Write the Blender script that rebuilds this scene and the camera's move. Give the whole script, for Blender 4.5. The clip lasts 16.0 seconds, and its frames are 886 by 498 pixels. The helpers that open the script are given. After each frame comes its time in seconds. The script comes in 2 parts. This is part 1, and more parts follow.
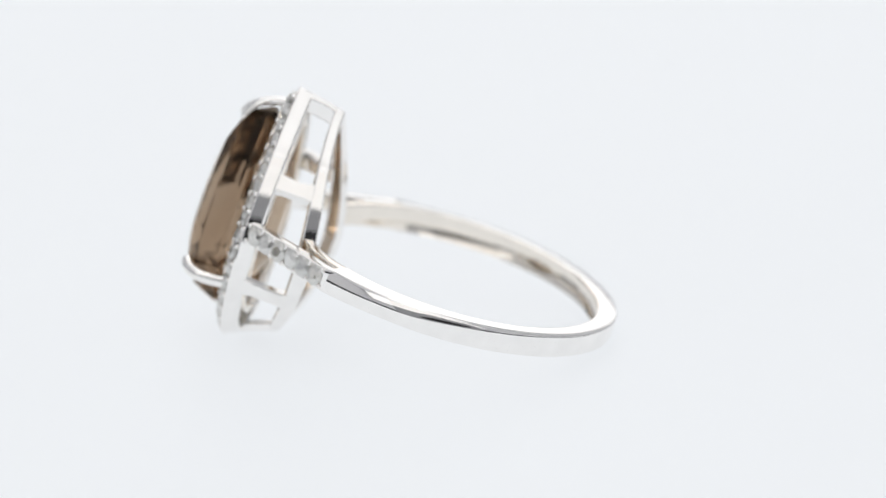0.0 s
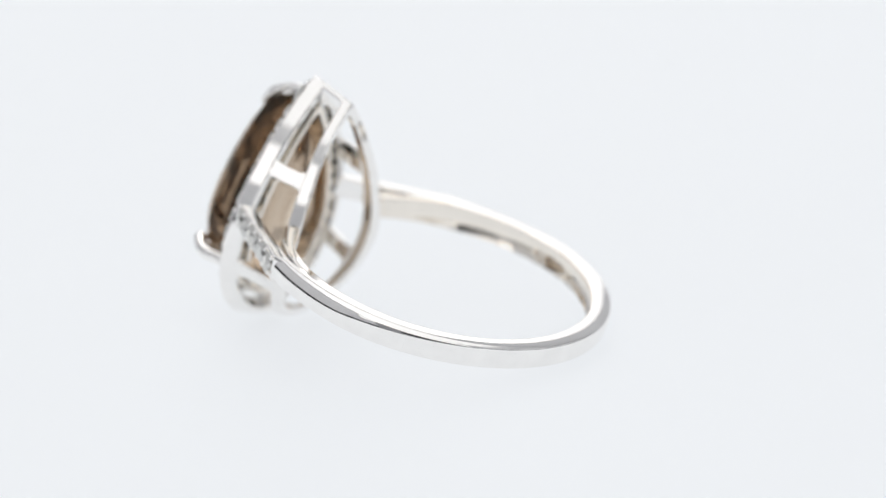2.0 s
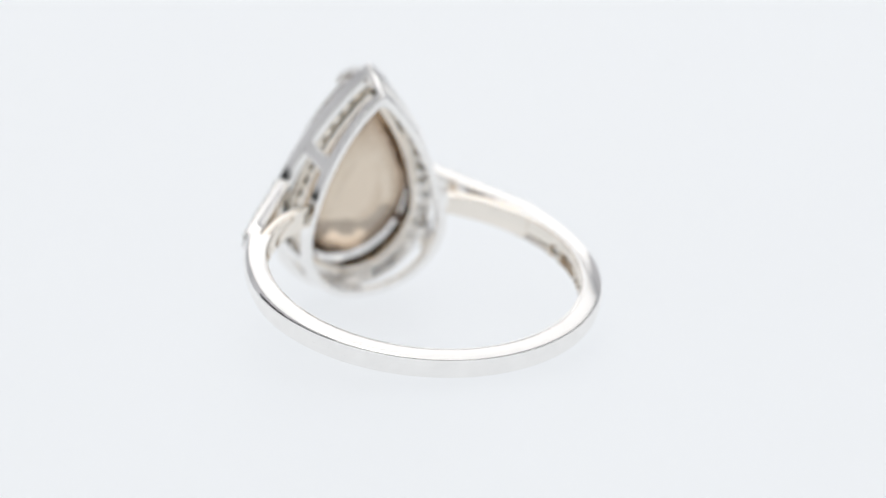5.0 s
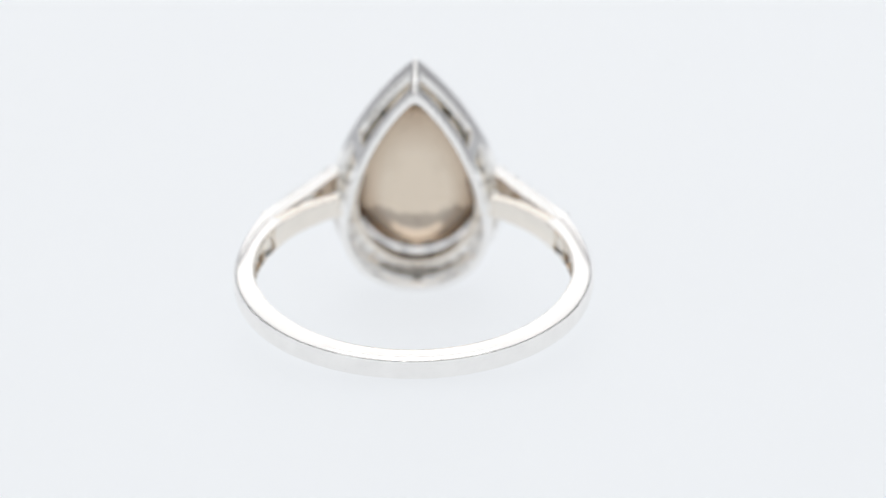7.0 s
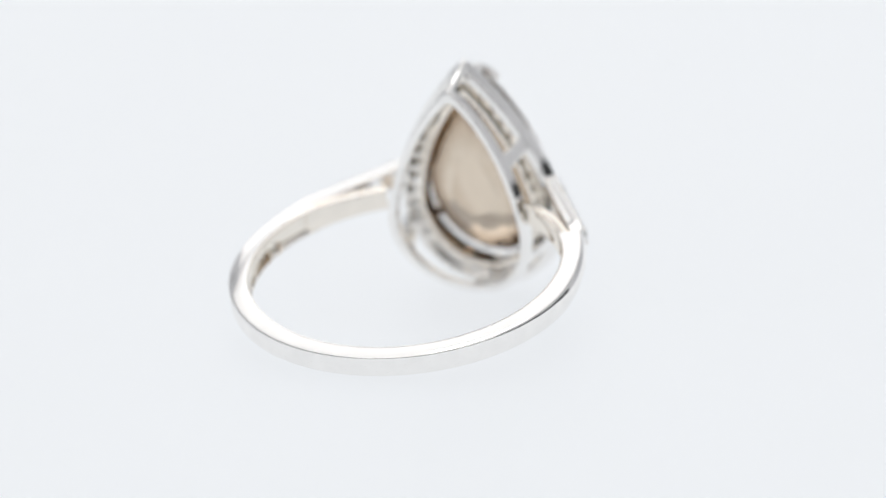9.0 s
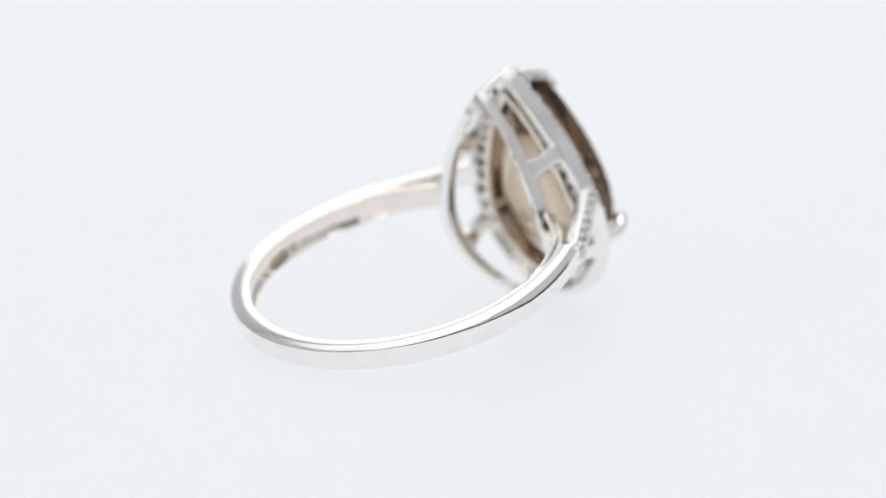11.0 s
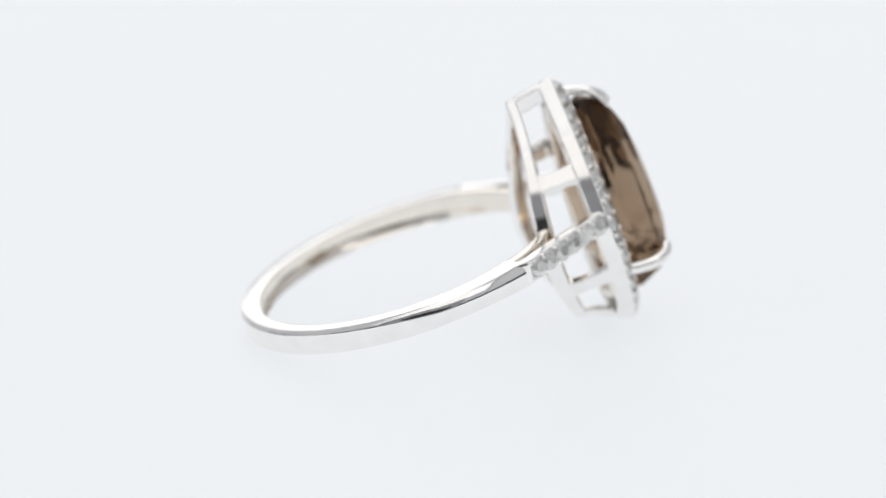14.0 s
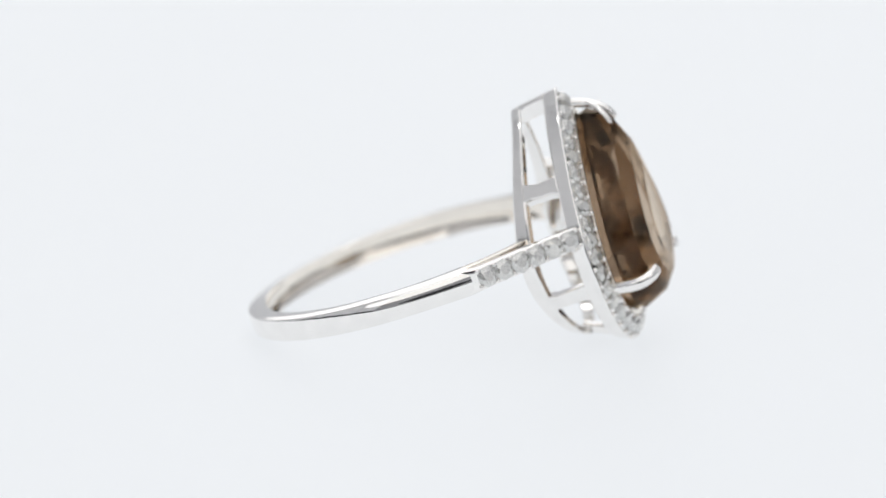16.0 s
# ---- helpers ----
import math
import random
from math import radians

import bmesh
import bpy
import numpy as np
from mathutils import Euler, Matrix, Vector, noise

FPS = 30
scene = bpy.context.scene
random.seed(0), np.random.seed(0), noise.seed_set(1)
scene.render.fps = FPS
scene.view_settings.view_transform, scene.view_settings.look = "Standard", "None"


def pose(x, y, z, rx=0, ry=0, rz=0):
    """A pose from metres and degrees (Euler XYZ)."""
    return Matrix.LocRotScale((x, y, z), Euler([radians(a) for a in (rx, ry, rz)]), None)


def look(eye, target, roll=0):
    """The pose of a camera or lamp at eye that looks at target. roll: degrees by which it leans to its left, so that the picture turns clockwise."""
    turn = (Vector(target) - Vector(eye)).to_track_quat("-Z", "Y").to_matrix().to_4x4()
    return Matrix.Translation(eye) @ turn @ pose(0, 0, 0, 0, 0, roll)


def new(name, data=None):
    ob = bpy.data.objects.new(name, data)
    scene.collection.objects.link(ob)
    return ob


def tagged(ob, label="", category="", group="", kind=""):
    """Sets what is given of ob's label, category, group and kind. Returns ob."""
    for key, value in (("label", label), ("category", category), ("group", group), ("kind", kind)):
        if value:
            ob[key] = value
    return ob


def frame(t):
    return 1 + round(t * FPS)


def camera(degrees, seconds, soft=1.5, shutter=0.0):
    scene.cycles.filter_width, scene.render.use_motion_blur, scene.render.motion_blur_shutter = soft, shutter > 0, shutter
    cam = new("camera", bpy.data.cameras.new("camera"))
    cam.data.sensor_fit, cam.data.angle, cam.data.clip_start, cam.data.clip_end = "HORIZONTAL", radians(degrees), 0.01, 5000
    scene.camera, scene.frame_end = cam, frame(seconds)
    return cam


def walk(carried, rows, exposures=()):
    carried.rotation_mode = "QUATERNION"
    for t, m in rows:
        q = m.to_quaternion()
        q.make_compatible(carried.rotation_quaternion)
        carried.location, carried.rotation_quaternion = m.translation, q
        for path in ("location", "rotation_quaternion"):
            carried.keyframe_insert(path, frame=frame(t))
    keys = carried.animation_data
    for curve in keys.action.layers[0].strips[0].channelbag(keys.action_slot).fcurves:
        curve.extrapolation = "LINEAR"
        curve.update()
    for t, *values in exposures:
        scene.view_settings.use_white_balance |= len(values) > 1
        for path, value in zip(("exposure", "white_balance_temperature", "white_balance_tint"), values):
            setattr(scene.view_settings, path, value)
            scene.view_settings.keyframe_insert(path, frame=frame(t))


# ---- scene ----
# ---- camera: stands still, a long macro lens looking slightly down ----
MM = 0.001
REST = 3.71 * MM          # height of the finger hole's middle over the table
ELEV, DIST = 0.2541, 342.6 * MM
AIM = Vector((0.698 * MM, 0.0, 1.267 * MM + REST))
EYE = AIM + Vector((0, -math.cos(ELEV), math.sin(ELEV))) * DIST
cam = camera(8.46, 16.0, soft=1.5)
cam.data.dof.use_dof = True
cam.data.dof.focus_distance = 0.3335
cam.data.dof.aperture_fstop = 26.0
STAND = look(EYE, AIM, -0.99)
walk(cam, [(0.0, STAND), (16.0, STAND)])

# ---- light: unseen tent lamps added to suit the silver's reflections, over a glowing sheet ----
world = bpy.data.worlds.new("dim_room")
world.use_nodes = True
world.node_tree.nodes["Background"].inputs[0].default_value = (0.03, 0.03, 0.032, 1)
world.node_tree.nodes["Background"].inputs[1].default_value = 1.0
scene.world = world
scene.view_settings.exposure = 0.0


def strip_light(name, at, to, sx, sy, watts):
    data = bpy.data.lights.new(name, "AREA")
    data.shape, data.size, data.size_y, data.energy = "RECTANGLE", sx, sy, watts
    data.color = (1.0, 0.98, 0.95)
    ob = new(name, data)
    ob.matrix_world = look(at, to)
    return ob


strip_light("unseen_roof_light", (0.0, -0.02, 0.492), (0.0, -0.01999, 0.0), 0.50, 0.96, 0.72)
strip_light("unseen_rear_light", (0.0, 0.492, 0.29), (0.0, 0.0, 0.29), 0.36, 0.38, 0.33)
strip_light("unseen_front_light", (0.0, -0.505, 0.335), (0.0, 0.0, 0.24), 0.90, 0.29, 0.62)
strip_light("unseen_strip_light", (0.0, -0.16, 0.48), (0, 0, 0), 0.12, 0.02, 0.07)
strip_light("unseen_strip_light", (0.0, 0.16, 0.48), (0, 0, 0), 0.12, 0.02, 0.07)


# ---- materials ----
def material(name):
    m = bpy.data.materials.new(name)
    m.use_nodes = True
    t = m.node_tree
    return m, t, t.nodes["Principled BSDF"]


def noise_node(t, scale, detail=3.0, rough=0.5):
    c = t.nodes.new("ShaderNodeTexCoord")
    n = t.nodes.new("ShaderNodeTexNoise")
    n.inputs["Scale"].default_value, n.inputs["Detail"].default_value = scale, detail
    n.inputs["Roughness"].default_value = rough
    t.links.new(c.outputs["Object"], n.inputs["Vector"])
    return n


def ramp(t, fac, a, b, lo=0.3, hi=0.7):
    r = t.nodes.new("ShaderNodeValToRGB")
    r.color_ramp.elements[0].color, r.color_ramp.elements[1].color = (*a, 1), (*b, 1)
    r.color_ramp.elements[0].position, r.color_ramp.elements[1].position = lo, hi
    t.links.new(fac, r.inputs[0])
    return r


def metal(name, color, rough, wear):
    m, t, p = material(name)
    p.inputs["Metallic"].default_value = 1.0
    n = noise_node(t, 900, 4)
    dull = tuple(c * 0.96 for c in color)
    t.links.new(ramp(t, n.outputs["Fac"], dull, color).outputs[0], p.inputs["Base Color"])
    r = t.nodes.new("ShaderNodeMapRange")
    r.inputs["To Min"].default_value, r.inputs["To Max"].default_value = rough, rough + wear
    t.links.new(n.outputs["Fac"], r.inputs["Value"])
    t.links.new(r.outputs[0], p.inputs["Roughness"])
    fine = noise_node(t, 2600, 3)
    b = t.nodes.new("ShaderNodeBump")
    b.inputs["Strength"].default_value, b.inputs["Distance"].default_value = 0.05, 0.00002
    t.links.new(fine.outputs["Fac"], b.inputs["Height"])
    t.links.new(b.outputs[0], p.inputs["Normal"])
    return m


def crystal(name, color, ior, spread=0.0, gloss=0.0, inner_bounce=0.0):
    """Cut stone: clear coloured glass, with a slight difference from stone to stone."""
    m, t, p = material(name)
    t.nodes.remove(p)
    g = t.nodes.new("ShaderNodeBsdfGlass")
    g.inputs["IOR"].default_value, g.inputs["Roughness"].default_value = ior, 0.0
    g.inputs["Color"].default_value = (*color, 1)
    if spread:
        info = t.nodes.new("ShaderNodeObjectInfo")
        warm = tuple(c * (1 - spread * k) for c, k in zip(color, (0.1, 0.35, 1.0)))
        t.links.new(ramp(t, info.outputs["Random"], color, warm, 0.3, 1.0).outputs[0], g.inputs["Color"])
    top = g
    # white diffuse share stands in for light bounced back inside the stone
    for kind, share, color2 in (("ShaderNodeBsdfDiffuse", inner_bounce, (0.96, 0.95, 0.91, 1)), ("ShaderNodeBsdfGlossy", gloss, (0.97, 0.97, 0.96, 1))):
        if share:
            r = t.nodes.new(kind)
            r.inputs["Color"].default_value, r.inputs["Roughness"].default_value = color2, 0.02
            blend = t.nodes.new("ShaderNodeMixShader")
            blend.inputs[0].default_value = share
            t.links.new(top.outputs[0], blend.inputs[1])
            t.links.new(r.outputs[0], blend.inputs[2])
            top = blend
    t.links.new(top.outputs[0], t.nodes["Material Output"].inputs["Surface"])
    return m


SILVER = metal("polished_silver", (0.965, 0.95, 0.93), 0.03, 0.04)
# warmer, darker silver copy: reflections between inner faces put into the colour
SILVER_BOUNCE = metal("silver_bounce_tint", (0.92, 0.868, 0.795), 0.05, 0.05)
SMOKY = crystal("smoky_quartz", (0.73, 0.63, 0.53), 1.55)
# paler heart, darker rim: light absorbed on longer paths put into the colour
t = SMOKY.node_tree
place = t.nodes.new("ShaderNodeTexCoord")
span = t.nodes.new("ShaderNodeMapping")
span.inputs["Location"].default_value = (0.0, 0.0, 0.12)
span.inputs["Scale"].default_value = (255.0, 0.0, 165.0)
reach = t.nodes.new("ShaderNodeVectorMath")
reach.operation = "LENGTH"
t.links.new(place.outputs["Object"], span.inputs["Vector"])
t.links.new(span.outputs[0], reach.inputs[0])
path_tint = ramp(t, reach.outputs["Value"], (0.86, 0.80, 0.725), (0.57, 0.475, 0.385), 0.46, 0.88)
t.links.new(path_tint.outputs[0], t.nodes["Glass BSDF"].inputs["Color"])
DIAMOND = crystal("white_topaz", (0.985, 0.98, 0.965), 1.7, 0.16, 0.45, 0.38)
# near-black stands in for the shade deep in the drilled seats
HOLE_SHADE = metal("silver_hole_shade", (0.10, 0.09, 0.08), 0.5, 0.2)

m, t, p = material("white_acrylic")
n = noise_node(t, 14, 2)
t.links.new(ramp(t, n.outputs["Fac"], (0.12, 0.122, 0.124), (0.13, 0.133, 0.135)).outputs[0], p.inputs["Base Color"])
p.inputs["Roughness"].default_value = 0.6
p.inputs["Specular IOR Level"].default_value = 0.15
# even glow added and base colour kept low, so shadows stay faint
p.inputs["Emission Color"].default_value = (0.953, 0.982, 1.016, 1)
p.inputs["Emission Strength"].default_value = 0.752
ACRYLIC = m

def cloth(name, dark, light):
    m, t, p = material(name)
    n = noise_node(t, 30, 4)
    t.links.new(ramp(t, n.outputs["Fac"], dark, light).outputs[0], p.inputs["Base Color"])
    p.inputs["Roughness"].default_value = 0.9
    return m


CLOTH = cloth("white_cloth", (0.78, 0.78, 0.79), (0.83, 0.83, 0.83))
GREY_CLOTH = cloth("grey_cloth", (0.68, 0.68, 0.695), (0.74, 0.74, 0.755))
DARK_CLOTH = cloth("dark_cloth", (0.29, 0.29, 0.30), (0.35, 0.35, 0.36))
BLACK_STRIP = cloth("black_strip", (0.035, 0.035, 0.036), (0.05, 0.05, 0.052))


# ---- mesh helpers ----
def finish(bm, name, mat, angle=38):
    me = bpy.data.meshes.new(name)
    bmesh.ops.recalc_face_normals(bm, faces=bm.faces)
    bm.to_mesh(me)
    bm.free()
    me.materials.append(mat)
    if angle:
        me.polygons.foreach_set("use_smooth", [True] * len(me.polygons))
        me.set_sharp_from_angle(angle=radians(angle))
    return me


def part(name, bm, mat, parent, label="", angle=38, bevel=0.0):
    ob = new(name, finish(bm, name, mat, angle))
    ob.parent = parent
    if label:
        tagged(ob, label)
    if bevel:
        b = ob.modifiers.new("edge", "BEVEL")
        b.width, b.segments, b.limit_method, b.angle_limit = bevel, 2, "ANGLE", radians(40)
    return ob


def box_bm(x0, y0, z0, x1, y1, z1):
    bm = bmesh.new()
    bmesh.ops.create_cube(bm, size=1.0, matrix=Matrix.LocRotScale(((x0 + x1) / 2, (y0 + y1) / 2, (z0 + z1) / 2), None, (x1 - x0, y1 - y0, z1 - z0)))
    return bm


def loft(rings, closed_path=False, closed_ring=True, caps=True):
    """Skin over rings of points (all of one length)."""
    bm = bmesh.new()
    vs = [[bm.verts.new(q) for q in ring] for ring in rings]
    n, k = len(vs), len(vs[0])
    for i in range(n if closed_path else n - 1):
        a, b = vs[i], vs[(i + 1) % n]
        for j in range(k if closed_ring else k - 1):
            bm.faces.new((a[j], a[(j + 1) % k], b[(j + 1) % k], b[j]))
    if caps and not closed_path:
        bm.faces.new(vs[0])
        bm.faces.new(vs[-1][::-1])
    return bm


# ---- setting ----
def slab(name, bm, mat, label):
    return tagged(new(name, finish(bm, name, mat, 0)), label, kind="structure")


slab("floor", box_bm(-0.5, -0.52, -0.012, 0.5, 0.5, 0.0), ACRYLIC, "white translucent acrylic sheet with an added even glow")
# tent walls are unseen; their greys are set by the silver's reflections
slab("wall_back", box_bm(-0.5, 0.5, -0.012, 0.5, 0.51, 0.5), GREY_CLOTH, "grey cloth back of a light tent")
slab("wall_left", box_bm(-0.51, -0.52, -0.012, -0.5, 0.51, 0.5), GREY_CLOTH, "grey cloth side of a light tent")
slab("wall_right", box_bm(0.5, -0.52, -0.012, 0.51, 0.51, 0.5), GREY_CLOTH, "grey cloth side of a light tent")
slab("ceiling", box_bm(-0.51, -0.53, 0.5, 0.51, 0.51, 0.51), CLOTH, "white cloth roof of a light tent")


HALF = 0.30                # half width of the unseen dark panel behind the camera


def front_wall():
    """Unseen cloth panel with an oval opening, added for dark reflections in the silver."""
    bm = bmesh.new()
    cx, cz, rx, rz, seg = 0.05, EYE.z + 0.002, 0.18, 0.06, 48
    rim = []
    for y in (-0.52, -0.53):
        hole = [bm.verts.new((cx + rx * math.cos(a), y, cz + rz * math.sin(a))) for a in (2 * math.pi * (i + 0.5) / seg for i in range(seg))]
        edge = []
        for i in range(seg):
            a = 2 * math.pi * (i + 0.5) / seg
            dx, dz = math.cos(a), math.sin(a)
            s = min(((HALF if dx > 0 else -HALF) - cx) / dx, ((0.5 if dz > 0 else -0.012) - cz) / dz)
            edge.append((cx + s * dx, y, cz + s * dz))
        for x, z in ((HALF, 0.5), (-HALF, 0.5), (-HALF, -0.012), (HALF, -0.012)):
            i = min(range(seg), key=lambda j: math.hypot(edge[j][0] - x, edge[j][2] - z))
            edge[i] = (x, y, z)
        rim.append((hole, [bm.verts.new(q) for q in edge]))
    (h0, e0), (h1, e1) = rim
    for i in range(seg):
        j = (i + 1) % seg
        bm.faces.new((h0[i], h0[j], e0[j], e0[i]))
        bm.faces.new((h1[j], h1[i], e1[i], e1[j]))
        bm.faces.new((h0[j], h0[i], h1[i], h1[j]))
    return bm


slab("wall_front", front_wall(), DARK_CLOTH, "unseen dark grey cloth panel with an oval opening, added for dark reflections")
for x0, x1 in ((-0.51, -HALF), (HALF, 0.51)):
    slab("wall_front_side", box_bm(x0, -0.53, -0.012, x1, -0.52, 0.5), GREY_CLOTH, "grey cloth front side of a light tent")

# unseen black strips, added to put dark lines into the band's reflections
for x0, y0, x1, y1 in ((-0.496, -0.51, -0.493, 0.25), (0.493, -0.51, 0.496, 0.25), (-0.49, -0.516, -HALF, -0.513), (HALF, -0.516, 0.49, -0.513)):
    slab("reflection_strip", box_bm(x0, y0, 0.0, x1, y1, 0.07), BLACK_STRIP, "unseen black strip added to darken reflections in the band")

# ---- the ring, in millimetres: x across, y towards the stone, z along the finger ----
ring = tagged(new("ring"), "polished silver ring with brown pear stone, lying on white sheet", "ring")
R_IN, R_OUT, SQUASH = 9.08, 10.30, 0.949


def mm(x, y, z):
    return Vector((x * MM, y * MM, z * MM))


def section(half_w, half_t, r=0.2, dome=0.0, inside=0.0):
    """Rounded oblong: (outward, along the finger)."""
    pts = []
    for so, sz, a0 in ((1, 1, 0), (-1, 1, 90), (-1, -1, 180), (1, -1, 270)):
        for k in range(4):
            a = radians(a0 + 30 * k)
            pts.append(((half_t - r) * so + r * math.cos(a), (half_w - r) * sz + r * math.sin(a)))
    pts[8:8] = [(-half_t, (half_w - r) * (1 - 2 * k / 6)) for k in range(1, 6)]
    pts += [(half_t, -(half_w - r) * (1 - 2 * k / 6)) for k in range(1, 6)]
    return [(o + max(0, 1 - (z / half_w) ** 2) * (dome if o > 0 else -inside), z) for o, z in pts]


def sweep(path):
    """path: (x, y, outward x, outward y, z, section)."""
    return loft([[mm(x + nx * o, y + ny * o, z0 + z) for o, z in sec] for x, y, nx, ny, z0, sec in path])


def band_section(wi, wo, flare=0.0, dome=0.28, power=2.0, hollow=0.22):
    """D section of the band, radii and heights: sides that draw in, a domed outside, a slightly hollowed inside."""
    top = R_OUT + flare
    edge = top - dome
    pts = [(R_IN + hollow * (1 - (k / 5) ** 2), wi * k / 5 * 0.94) for k in range(-5, 6)]
    pts += [(R_IN + 0.04, wi * 0.985), (R_IN + 0.12, wi), (edge - 0.09, wo + 0.02), (edge - 0.03, wo)]
    pts += [(edge + dome * (1 - abs(k / 5) ** power), wo * 0.97 * k / 5) for k in (5, 4.6, 4, 3, 2, 1, 0, -1, -2, -3, -4, -4.6, -5)]
    return pts + [(edge - 0.03, -wo), (edge - 0.09, -wo - 0.02), (R_IN + 0.12, -wi), (R_IN + 0.04, -wi * 0.985)]


def shank():
    rings = []
    for i in range(145):
        deg = 56.5 + (360 - 113) * i / 144
        a = radians(deg)
        low = max(0.0, -math.cos(a))
        near = max(0.0, (82 - min(deg, 360 - deg)) / 25.5) ** 2       # 1 at the shoulders
        sec = band_section(0.78 - 0.10 * low, 0.68 - 0.08 * low + 0.06 * near, 0.34 * near, 0.20 - 0.14 * low ** 0.5 - 0.02 * near, 2.0 + 3.0 * low)
        rings.append([mm(o * math.sin(a), o * math.cos(a) * SQUASH, z) for o, z in sec])
    return loft(rings)


band = part("shank", shank(), SILVER, ring, "polished silver band")
band.data.materials.append(SILVER_BOUNCE)
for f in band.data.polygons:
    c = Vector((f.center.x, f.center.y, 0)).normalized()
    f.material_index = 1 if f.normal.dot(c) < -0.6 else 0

# pear outlines
def pear(width, top, bottom, count=120, low=1.15, blunt=0.12, ease=0.25):
    """Points of a pear outline from its tip round by the +x side: half width, where the flanks meet, bottom, length of the lower half, rounding of the tip, bow of the flanks."""
    zc = bottom + width * low
    h = top - zc
    tip = math.asin(width / h) + ease
    lo, hi = 0.0, tip - 1e-4
    for _ in range(60):
        a = (lo + hi) / 2
        r = width * math.cos(a) / (math.cos(a) - math.cos(tip))
        if r * (math.sin(tip) - math.sin(a)) + width * math.sin(a) > h:
            lo = a
        else:
            hi = a
    r = width * math.cos(a) / (math.cos(a) - math.cos(tip))
    cx, cz = (width - r) * math.cos(a), zc + (width - r) * math.sin(a)
    fine = [(cx + r * math.cos(b), cz + r * math.sin(b)) for b in (tip + (a - tip) * i / 200 for i in range(200))]
    fine[0] = (0.0, top)
    fine = [(x, top - math.hypot(top - z, blunt * max(0.0, 1 - (top - z) / h))) for x, z in fine]
    fine += [(width * math.cos(b), zc + width * math.sin(b) * (1 if b > 0 else low)) for b in (a - (a + math.pi / 2) * i / 200 for i in range(201))]
    fine[-1] = (0.0, bottom)
    run = [0.0]
    for p0, p1 in zip(fine, fine[1:]):
        run.append(run[-1] + math.hypot(p1[0] - p0[0], p1[1] - p0[1]))
    half = [(float(np.interp(run[-1] * i / (count // 2), run, [q[0] for q in fine])),
             float(np.interp(run[-1] * i / (count // 2), run, [q[1] for q in fine]))) for i in range(count // 2 + 1)]
    return half + [(-x, z) for x, z in half[-2:0:-1]]


def pear_of(c, count):
    """The outline of a corner (half width, tip, bottom, y, length of the lower half, rounding)."""
    return pear(*c[:3], count, *c[4:])


def sag(x, y):
    """The base of the head follows the finger: it dips towards the sides."""
    return y - float(np.interp(y, (8.47, 9.15, 10.5), (0.070, 0.046, 0.0))) * x * x


def pear_band(outer_front, inner_front, inner_back, outer_back, count=120):
    """A closed rail; each corner is (half width, tip, bottom, y)."""
    corner = [[mm(x, sag(x, c[3]), z) for x, z in pear_of(c, count)] for c in (outer_front, inner_front, inner_back, outer_back)]
    return loft([[c[i] for c in corner] for i in range(count)], closed_path=True)


def mix(a, b, k):
    return tuple(p + (q - p) * k for p, q in zip(a, b))


F = (5.25, 7.85, -7.52, 11.44, 1.11, 0.09, 0.25)       # outer wall of the head at its front and back edge
B = (4.29, 7.30, -6.35, 8.47, 1.19, 0.12, 0.29)
WALL = 0.55


def inset(c, d, y=None):
    return (c[0] - d, c[1] - d * 1.7, c[2] + d, c[3] if y is None else y, *c[4:])


def wall(k):
    return mix(F, B, k)


head = part("halo_frame", pear_band(F, inset(F, 0.35), inset(wall(0.31), 0.42), wall(0.31)), SILVER, ring, "polished silver outer rail of the halo", bevel=0.10 * MM)
part("base_rail", pear_band(wall(0.80), inset(wall(0.80), 0.48), inset(B, 0.46), B), SILVER, ring, "polished silver lower rail of the open gallery", bevel=0.1 * MM)


def strut(front, back, half):
    """An upright of the gallery between its two rails, at a share of the half outline."""
    n = 480
    k0, k1 = 0.27, 0.84
    rings = []
    for k in (k0, (k0 * 3 + k1) / 4, (k0 + k1) / 2, (k0 + 3 * k1) / 4, k1):
        o, q = pear_of(wall(k), n), pear_of(inset(wall(k), WALL), n)
        y = wall(k)[3]
        i0 = round((front + (back - front) * (k - k0) / (k1 - k0)) * n / 2)
        flare = 1 + 0.3 * (abs(k - 0.52) / 0.31) ** 4
        idx = [(i0 + round(j * flare)) % n for j in range(-half, half + 1, max(1, half // 2))]
        rings.append([mm(o[i][0], sag(o[i][0], y), o[i][1]) for i in idx] + [mm(q[i][0], sag(q[i][0], y), q[i][1]) for i in idx[::-1]])
    return loft(rings)


for front, back, half in ((0.0, 0.0, 4), (0.309, 0.312, 6), (-0.309, -0.312, 6), (0.648, 0.695, 6), (-0.648, -0.695, 6), (1.0, 1.0, 4)):
    part("strut", strut(front, back, half), SILVER, ring, bevel=0.09 * MM)

# halo plate and the collar round the big stone
S = (3.88, 6.60, -5.88)
H_IN = (3.84, 6.50, -6.05)
part("halo_plate", pear_band((*inset(F, 0.12)[:3], 11.38), (*H_IN, 12.00), (3.66, 6.28, -5.85, 11.62), (*inset(F, 0.3)[:3], 11.08)), SILVER, ring, "sloping silver plate that carries the halo stones")
part("collar", pear_band((3.92, 6.60, -6.15, 12.04), (3.70, 6.25, -5.90, 12.04), (3.42, 5.75, -5.55, 10.77), (3.78, 6.36, -6.0, 10.77)), SILVER_BOUNCE, ring, "silver collar under the brown stone")
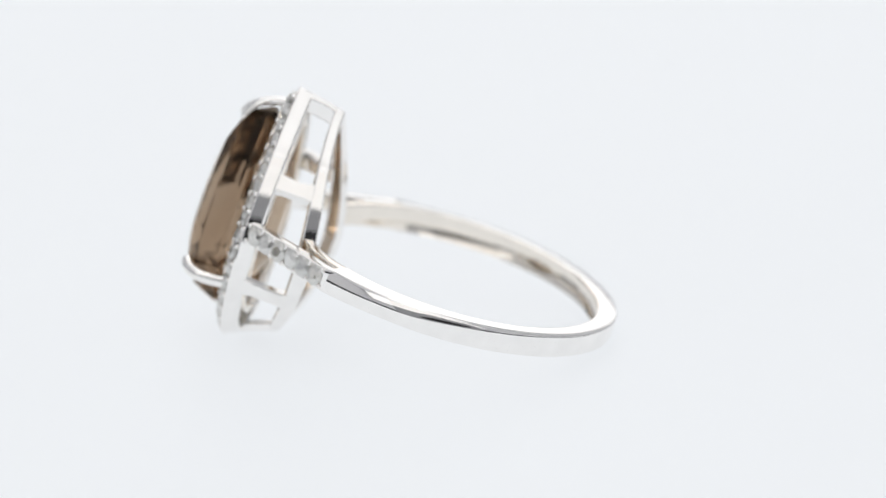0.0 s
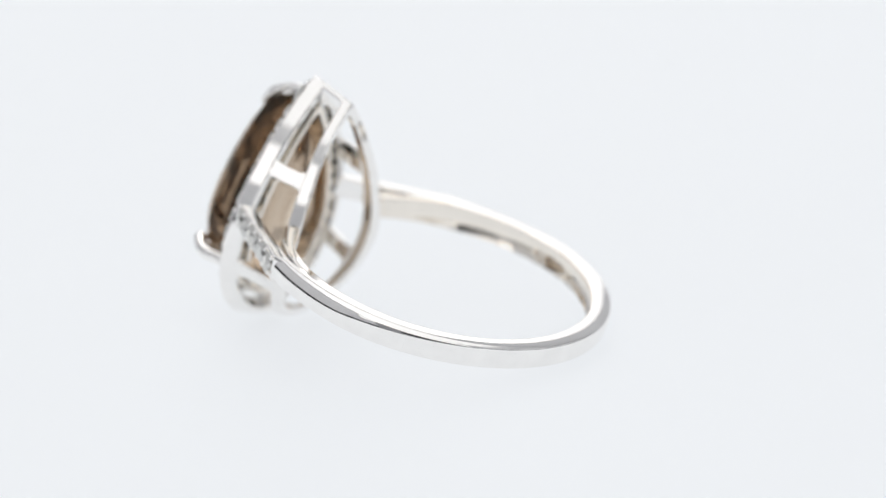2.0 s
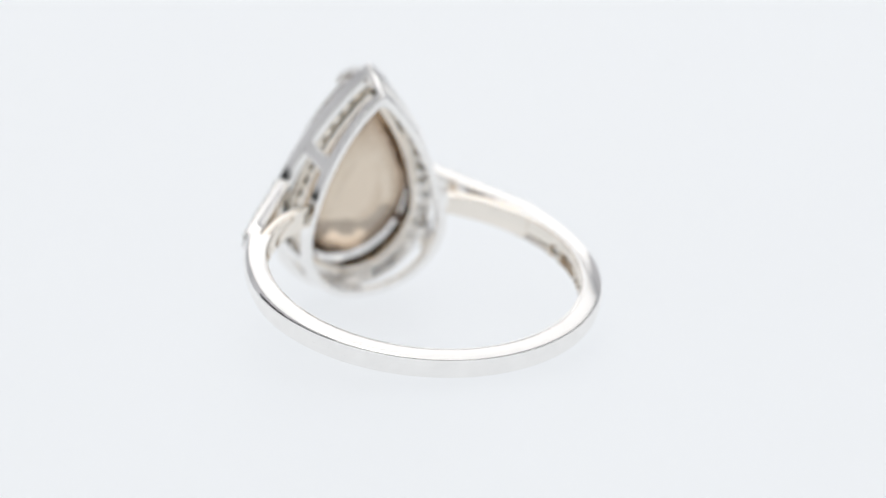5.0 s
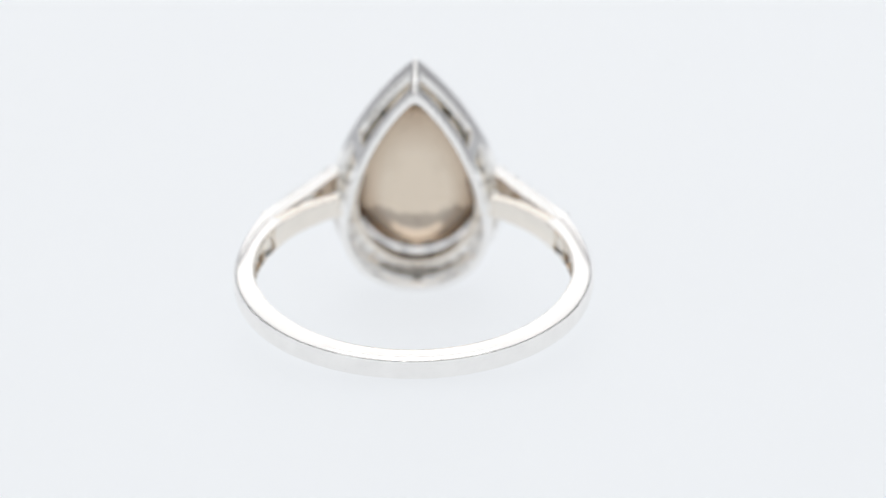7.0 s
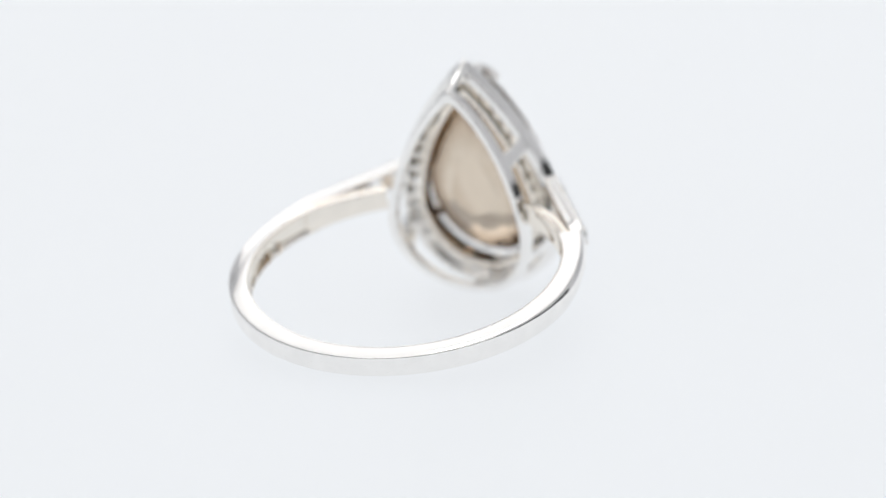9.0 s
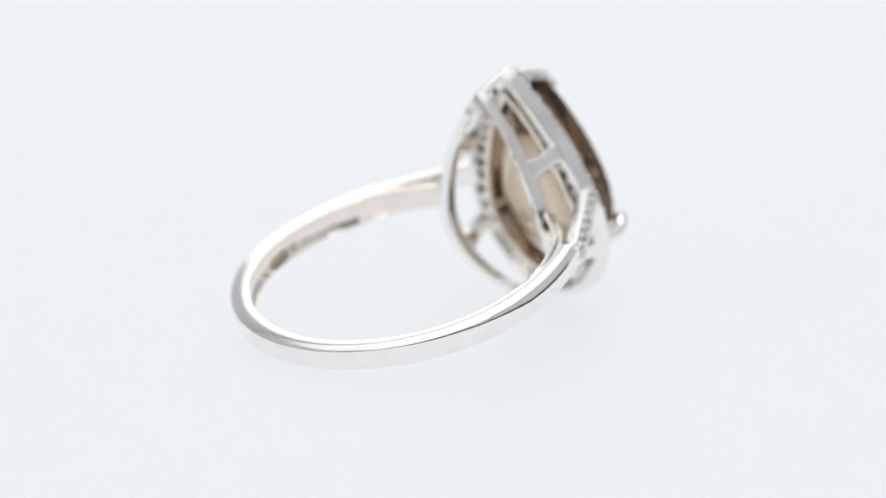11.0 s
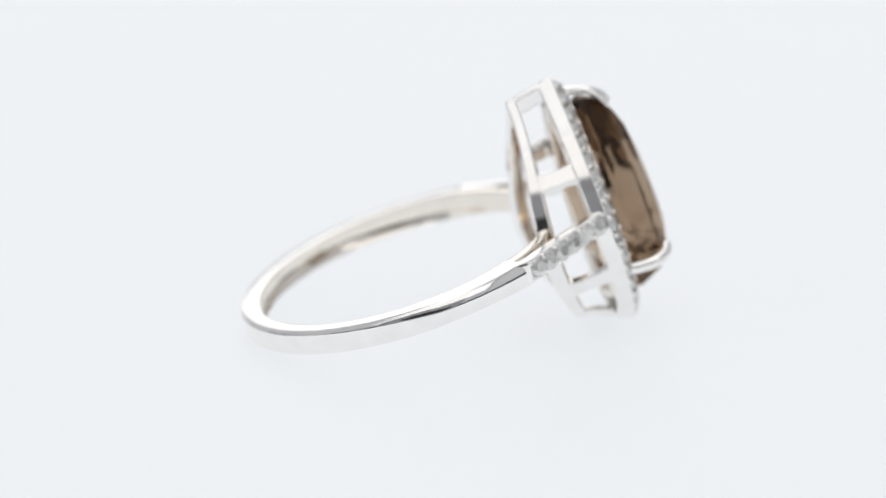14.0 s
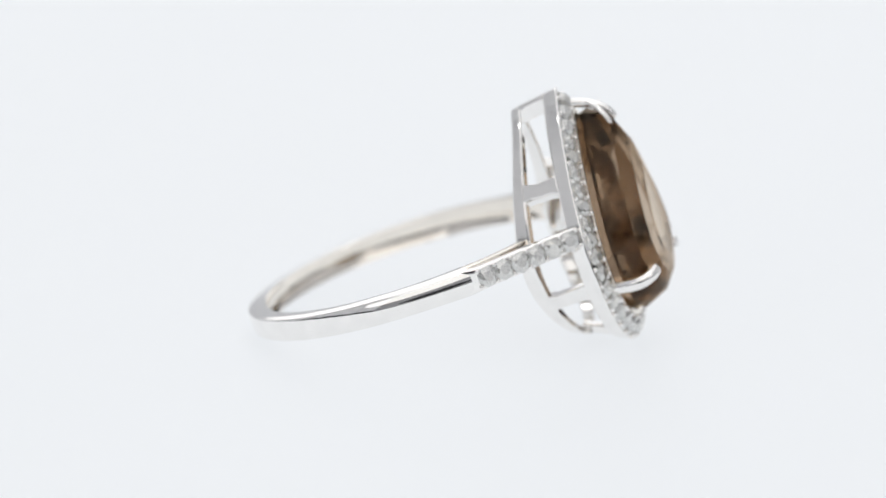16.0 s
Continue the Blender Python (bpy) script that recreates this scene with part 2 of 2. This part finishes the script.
part("collar_rim", pear_band((3.84, 6.45, -6.05, 10.84), (3.40, 5.72, -5.52, 10.84), (3.46, 5.8, -5.60, 10.52), (3.76, 6.32, -5.95, 10.52)), SILVER_BOUNCE, ring, bevel=0.06 * MM)


# the big stone: faceted crown and pavilion
def smoky_stone():
    n = 22
    bm = bmesh.new()
    levels = ((0.44, 14.84, 0.0), (0.67, 14.56, 0.5), (0.87, 13.88, 0.0), (1.0, 12.64, 0.5), (1.0, 12.44, 0.5), (0.90, 11.86, 0.0), (0.76, 11.22, 0.5), (0.58, 10.64, 0.0), (0.34, 10.12, 0.5))
    rows = []
    for k, y, half in levels:
        full = pear(S[0], S[1], S[2], n * 2, 1.15, 0.2)
        zm = -1.2 if y > 12.0 else -0.2
        pts = [full[(2 * i + (1 if half else 0)) % (2 * n)] for i in range(n)]
        rows.append([bm.verts.new(mm(x * k, y, zm + (z - zm) * k)) for x, z in pts])
    bm.faces.new(rows[0])
    for lower, (a, b) in enumerate(zip(rows, rows[1:])):
        ha, hb = levels[lower][2], levels[lower + 1][2]
        for i in range(n):
            j = (i + 1) % n
            if ha == hb:
                bm.faces.new((a[i], a[j], b[j], b[i]))
            elif hb > ha:
                bm.faces.new((a[i], a[j], b[i]))
                bm.faces.new((a[j], b[j], b[i]))
            else:
                bm.faces.new((a[i], b[j], b[i]))
                bm.faces.new((a[i], a[j], b[j]))
    bm.faces.new(rows[-1][::-1])
    return bm


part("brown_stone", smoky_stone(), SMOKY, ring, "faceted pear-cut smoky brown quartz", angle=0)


def tube(points, radii, seg=12):
    """A round bar along points, its ends closed."""
    rings = []
    for i, (q, r) in enumerate(zip(points, radii)):
        way = (points[min(i + 1, len(points) - 1)] - points[max(i - 1, 0)]).normalized()
        side = way.cross(Vector((0.13, 0.21, 0.97))).normalized()
        up = side.cross(way)
        rings.append([q + (side * math.cos(a) + up * math.sin(a)) * r * MM for a in (2 * math.pi * k / seg for k in range(seg))])
    return loft(rings)


def bend(knots, steps=16):
    """A smooth line through knots (Catmull-Rom)."""
    out = []
    k = [knots[0] * 2 - knots[1], *knots, knots[-1] * 2 - knots[-2]]
    for i in range(1, len(k) - 2):
        for s in range(steps):
            u = s / steps
            out.append(0.5 * (2 * k[i] + (k[i + 1] - k[i - 1]) * u + (2 * k[i - 1] - 5 * k[i] + 4 * k[i + 1] - k[i + 2]) * u * u + (3 * k[i] - k[i - 1] - 3 * k[i + 1] + k[i + 2]) * u ** 3))
    return out + [knots[-1]]


def claw(x, z, nx, nz):
    """A prong that rises beside the stone at (x, z) and bends over its edge."""
    pts = bend([mm(x + nx * 0.10, 11.22, z + nz * 0.10), mm(x + nx * 0.32, 12.52, z + nz * 0.32), mm(x + nx * 0.34, 13.37, z + nz * 0.34),
                mm(x - nx * 0.05, 14.07, z - nz * 0.05), mm(x - nx * 0.62, 14.34, z - nz * 0.62)], 8)
    n = len(pts)
    return tube(pts, [0.40 - 0.02 * i / (n - 1) if i < n - 2 else (0.36 if i == n - 2 else 0.2) for i in range(n)])


outline = pear(S[0], S[1], S[2], 240, 1.15, 0.2)
low_i = min(range(60, 118), key=lambda i: abs(outline[i][1] + 3.5))
for i in (low_i, 240 - low_i):
    (x0, z0), (x1, z1) = outline[i - 2], outline[i + 2]
    d = math.hypot(x1 - x0, z1 - z0)
    part("prong", claw(*outline[i], -(z1 - z0) / d, (x1 - x0) / d), SILVER, ring)


def tip_claw():
    """Forked prong that caps the pear's tip."""
    bm = tube(bend([mm(0, 11.42, 6.65), mm(0, 12.32, 6.52), mm(0, 13.22, 6.18), mm(0, 13.87, 5.7), mm(0, 14.17, 5.15)], 8),
              [0.29 - 0.003 * i for i in range(32)] + [0.12])
    for sx in (-1, 1):
        arm = tube(bend([mm(0, 12.7, 6.52), mm(sx * 0.34, 13.35, 6.05), mm(sx * 0.58, 13.78, 5.5), mm(sx * 0.72, 13.98, 5.0)], 5), [0.17] * 14 + [0.13, 0.06])
        me = bpy.data.meshes.new("arm")
        arm.to_mesh(me)
        arm.free()
        bm.from_mesh(me)
        bpy.data.meshes.remove(me)
    return bm


part("tip_prong", tip_claw(), SILVER, ring)


# shoulders: a pave rail to the halo and a plain rail to the base, on each side
A0 = Vector((8.70, 5.93))
A1 = Vector((4.95, 11.05))


def shoulder(sx):
    way = (A1 - A0).normalized()
    out = Vector((way.y, -way.x))
    path = []
    for i in range(13):
        k = i / 12
        q = A0 + (A1 - A0) * (k * 1.14 - 0.12) - out * (0.42 + 0.30 * max(0.0, 1 - k * 9.5) ** 1.5)
        path.append((sx * q.x, q.y, sx * out.x, out.y, 0.0, section(0.64 + 0.115 * max(0.0, 1 - k * 7) - 0.03 * k, 0.42 - 0.06 * k, 0.10)))
    return sweep(path)


def inner_rail(sx):
    """Plain rail that carries the finger hole on to the base of the head."""
    path = []
    for i in range(17):
        k = i / 16
        a = radians(61 - 32.5 * k)
        r = 9.40 - 0.06 * k * k
        path.append((sx * r * math.sin(a), r * math.cos(a) * SQUASH, sx * math.sin(a), math.cos(a), 0.0, section(0.76 - 0.13 * k, 0.36 - 0.04 * k, 0.10, 0.0, -0.20 * (1 - 0.7 * k))))
    return sweep(path)


def cut_gem(r):
    """Small round brilliant, its table towards +z."""
    bm = bmesh.new()
    n = 8
    rows = [[bm.verts.new((r * k * math.cos(a) * MM, r * k * math.sin(a) * MM, r * h * MM)) for a in (2 * math.pi * (i + o) / n for i in range(n))]
            for k, h, o in ((0.50, 0.34, 0.5), (0.76, 0.22, 0.0), (1.0, 0.03, 0.5), (1.0, -0.03, 0.5))]
    tip = bm.verts.new((0, 0, -1.15 * r * MM))
    bm.faces.new(rows[0])
    for i in range(n):
        j, h = (i + 1) % n, (i - 1) % n
        bm.faces.new((rows[0][h], rows[1][i], rows[0][i]))
        bm.faces.new((rows[0][i], rows[1][i], rows[1][j]))
        bm.faces.new((rows[1][i], rows[2][h], rows[2][i]))
        bm.faces.new((rows[1][i], rows[2][i], rows[1][j]))
        bm.faces.new((rows[2][i], rows[3][i], rows[3][j], rows[2][j]))
        bm.faces.new((rows[3][i], tip, rows[3][j]))
    return bm


def bead_bm(r):
    bm = bmesh.new()
    bmesh.ops.create_uvsphere(bm, u_segments=8, v_segments=5, radius=r * MM)
    return bm


GEM_SMALL = finish(cut_gem(0.53), "halo_stone", DIAMOND, 0)
GEM_BIG = finish(cut_gem(0.62), "shoulder_stone", DIAMOND, 0)
BEAD = finish(bead_bm(0.15), "bead", SILVER, 60)


rnd = random.Random(5)


def set_piece(name, me, parent, at, out, turn=0.0, tilt=0.0):
    ob = new(name, me)
    ob.parent = parent
    q = Vector((out[0] + tilt * (rnd.random() - 0.5), out[1] + tilt * (rnd.random() - 0.5), out[2] + tilt * (rnd.random() - 0.5))).to_track_quat("Z", "Y").to_matrix().to_4x4()
    ob.matrix_basis = Matrix.Translation(at) @ q @ Matrix.Rotation(turn, 4, "Z")
    return ob


for sx in (-1, 1):
    rail = part("shoulder", shoulder(sx), SILVER, ring, "silver shoulder set with a row of small white stones")
    part("inner_rail", inner_rail(sx), SILVER_BOUNCE, ring)
    way = (A1 - A0).normalized()
    out = Vector((way.y, -way.x))
    for i in range(6):
        q = A0 + way * (0.55 + 1.06 * i)
        set_piece("shoulder_stone", GEM_BIG, rail, mm(sx * q.x, q.y, 0) + Vector((sx * out.x, out.y, 0)) * 0.02 * MM, (sx * out.x, out.y, 0), rnd.random(), 0.28)
    for i in range(7):
        q = A0 + way * (0.02 + 1.06 * i) + out * 0.05
        for sz in (-1, 1):
            set_piece("bead", BEAD, rail, mm(sx * q.x, q.y, sz * 0.46), (sx * out.x, out.y, 0))

def seat_mesh():
    """Drilled seat under a halo stone: a low rim round a hole with its shade painted in, opening towards +z."""
    n = 14
    rows = ((0.38, -0.25), (0.36, 0.03), (0.30, 0.05), (0.26, 0.02), (0.24, -0.08))
    bm = loft([[Vector((r * math.cos(a), r * math.sin(a), h)) * MM for a in (2 * math.pi * i / n for i in range(n))] for r, h in rows])
    me = finish(bm, "stone_seat", SILVER_BOUNCE, 60)
    me.materials.append(HOLE_SHADE)
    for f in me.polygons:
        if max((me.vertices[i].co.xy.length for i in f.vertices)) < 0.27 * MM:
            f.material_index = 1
    return me


SEAT = seat_mesh()
LEAN = radians(25)
row = pear(4.50, 7.10, -6.80, 360)
COUNT = 36
edges = ((pear(4.96, 7.58, -7.26, 360), 11.52), (pear(4.06, 6.72, -6.34, 360), 11.96))
for i in range(COUNT):
    k = round(360 * i / COUNT)
    (x0, z0), (x1, z1) = row[(k - 3) % 360], row[(k + 3) % 360]
    d = math.hypot(x1 - x0, z1 - z0)
    lean = (-(z1 - z0) / d * math.sin(LEAN), math.cos(LEAN), (x1 - x0) / d * math.sin(LEAN))
    set_piece("halo_stone", GEM_SMALL, head, mm(row[k % 360][0], 11.72, row[k % 360][1]), lean, rnd.random(), 0.28)
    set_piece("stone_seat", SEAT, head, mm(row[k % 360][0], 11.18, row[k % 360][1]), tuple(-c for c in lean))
    for line, y in edges:
        x, z = line[round(360 * (i + 0.5) / COUNT) % 360]
        set_piece("bead", BEAD, head, mm(x, y, z), lean)


# ---- the turn of the ring on the table ----
def motions():
    lie = Matrix.Translation((-0.991 * MM, -1.319 * MM, REST)) @ Matrix.Rotation(0.306, 4, "X") @ Matrix.Rotation(0.017, 4, "Y")
    rows = []
    for s in range(17):
        d = s - 7.0
        turn = 0.022 + 0.1972 * d - 0.0002 * d * d
        rows.append((float(s), Matrix.Rotation(-turn, 4, "Z") @ lie))
    walk(ring, rows)


motions()
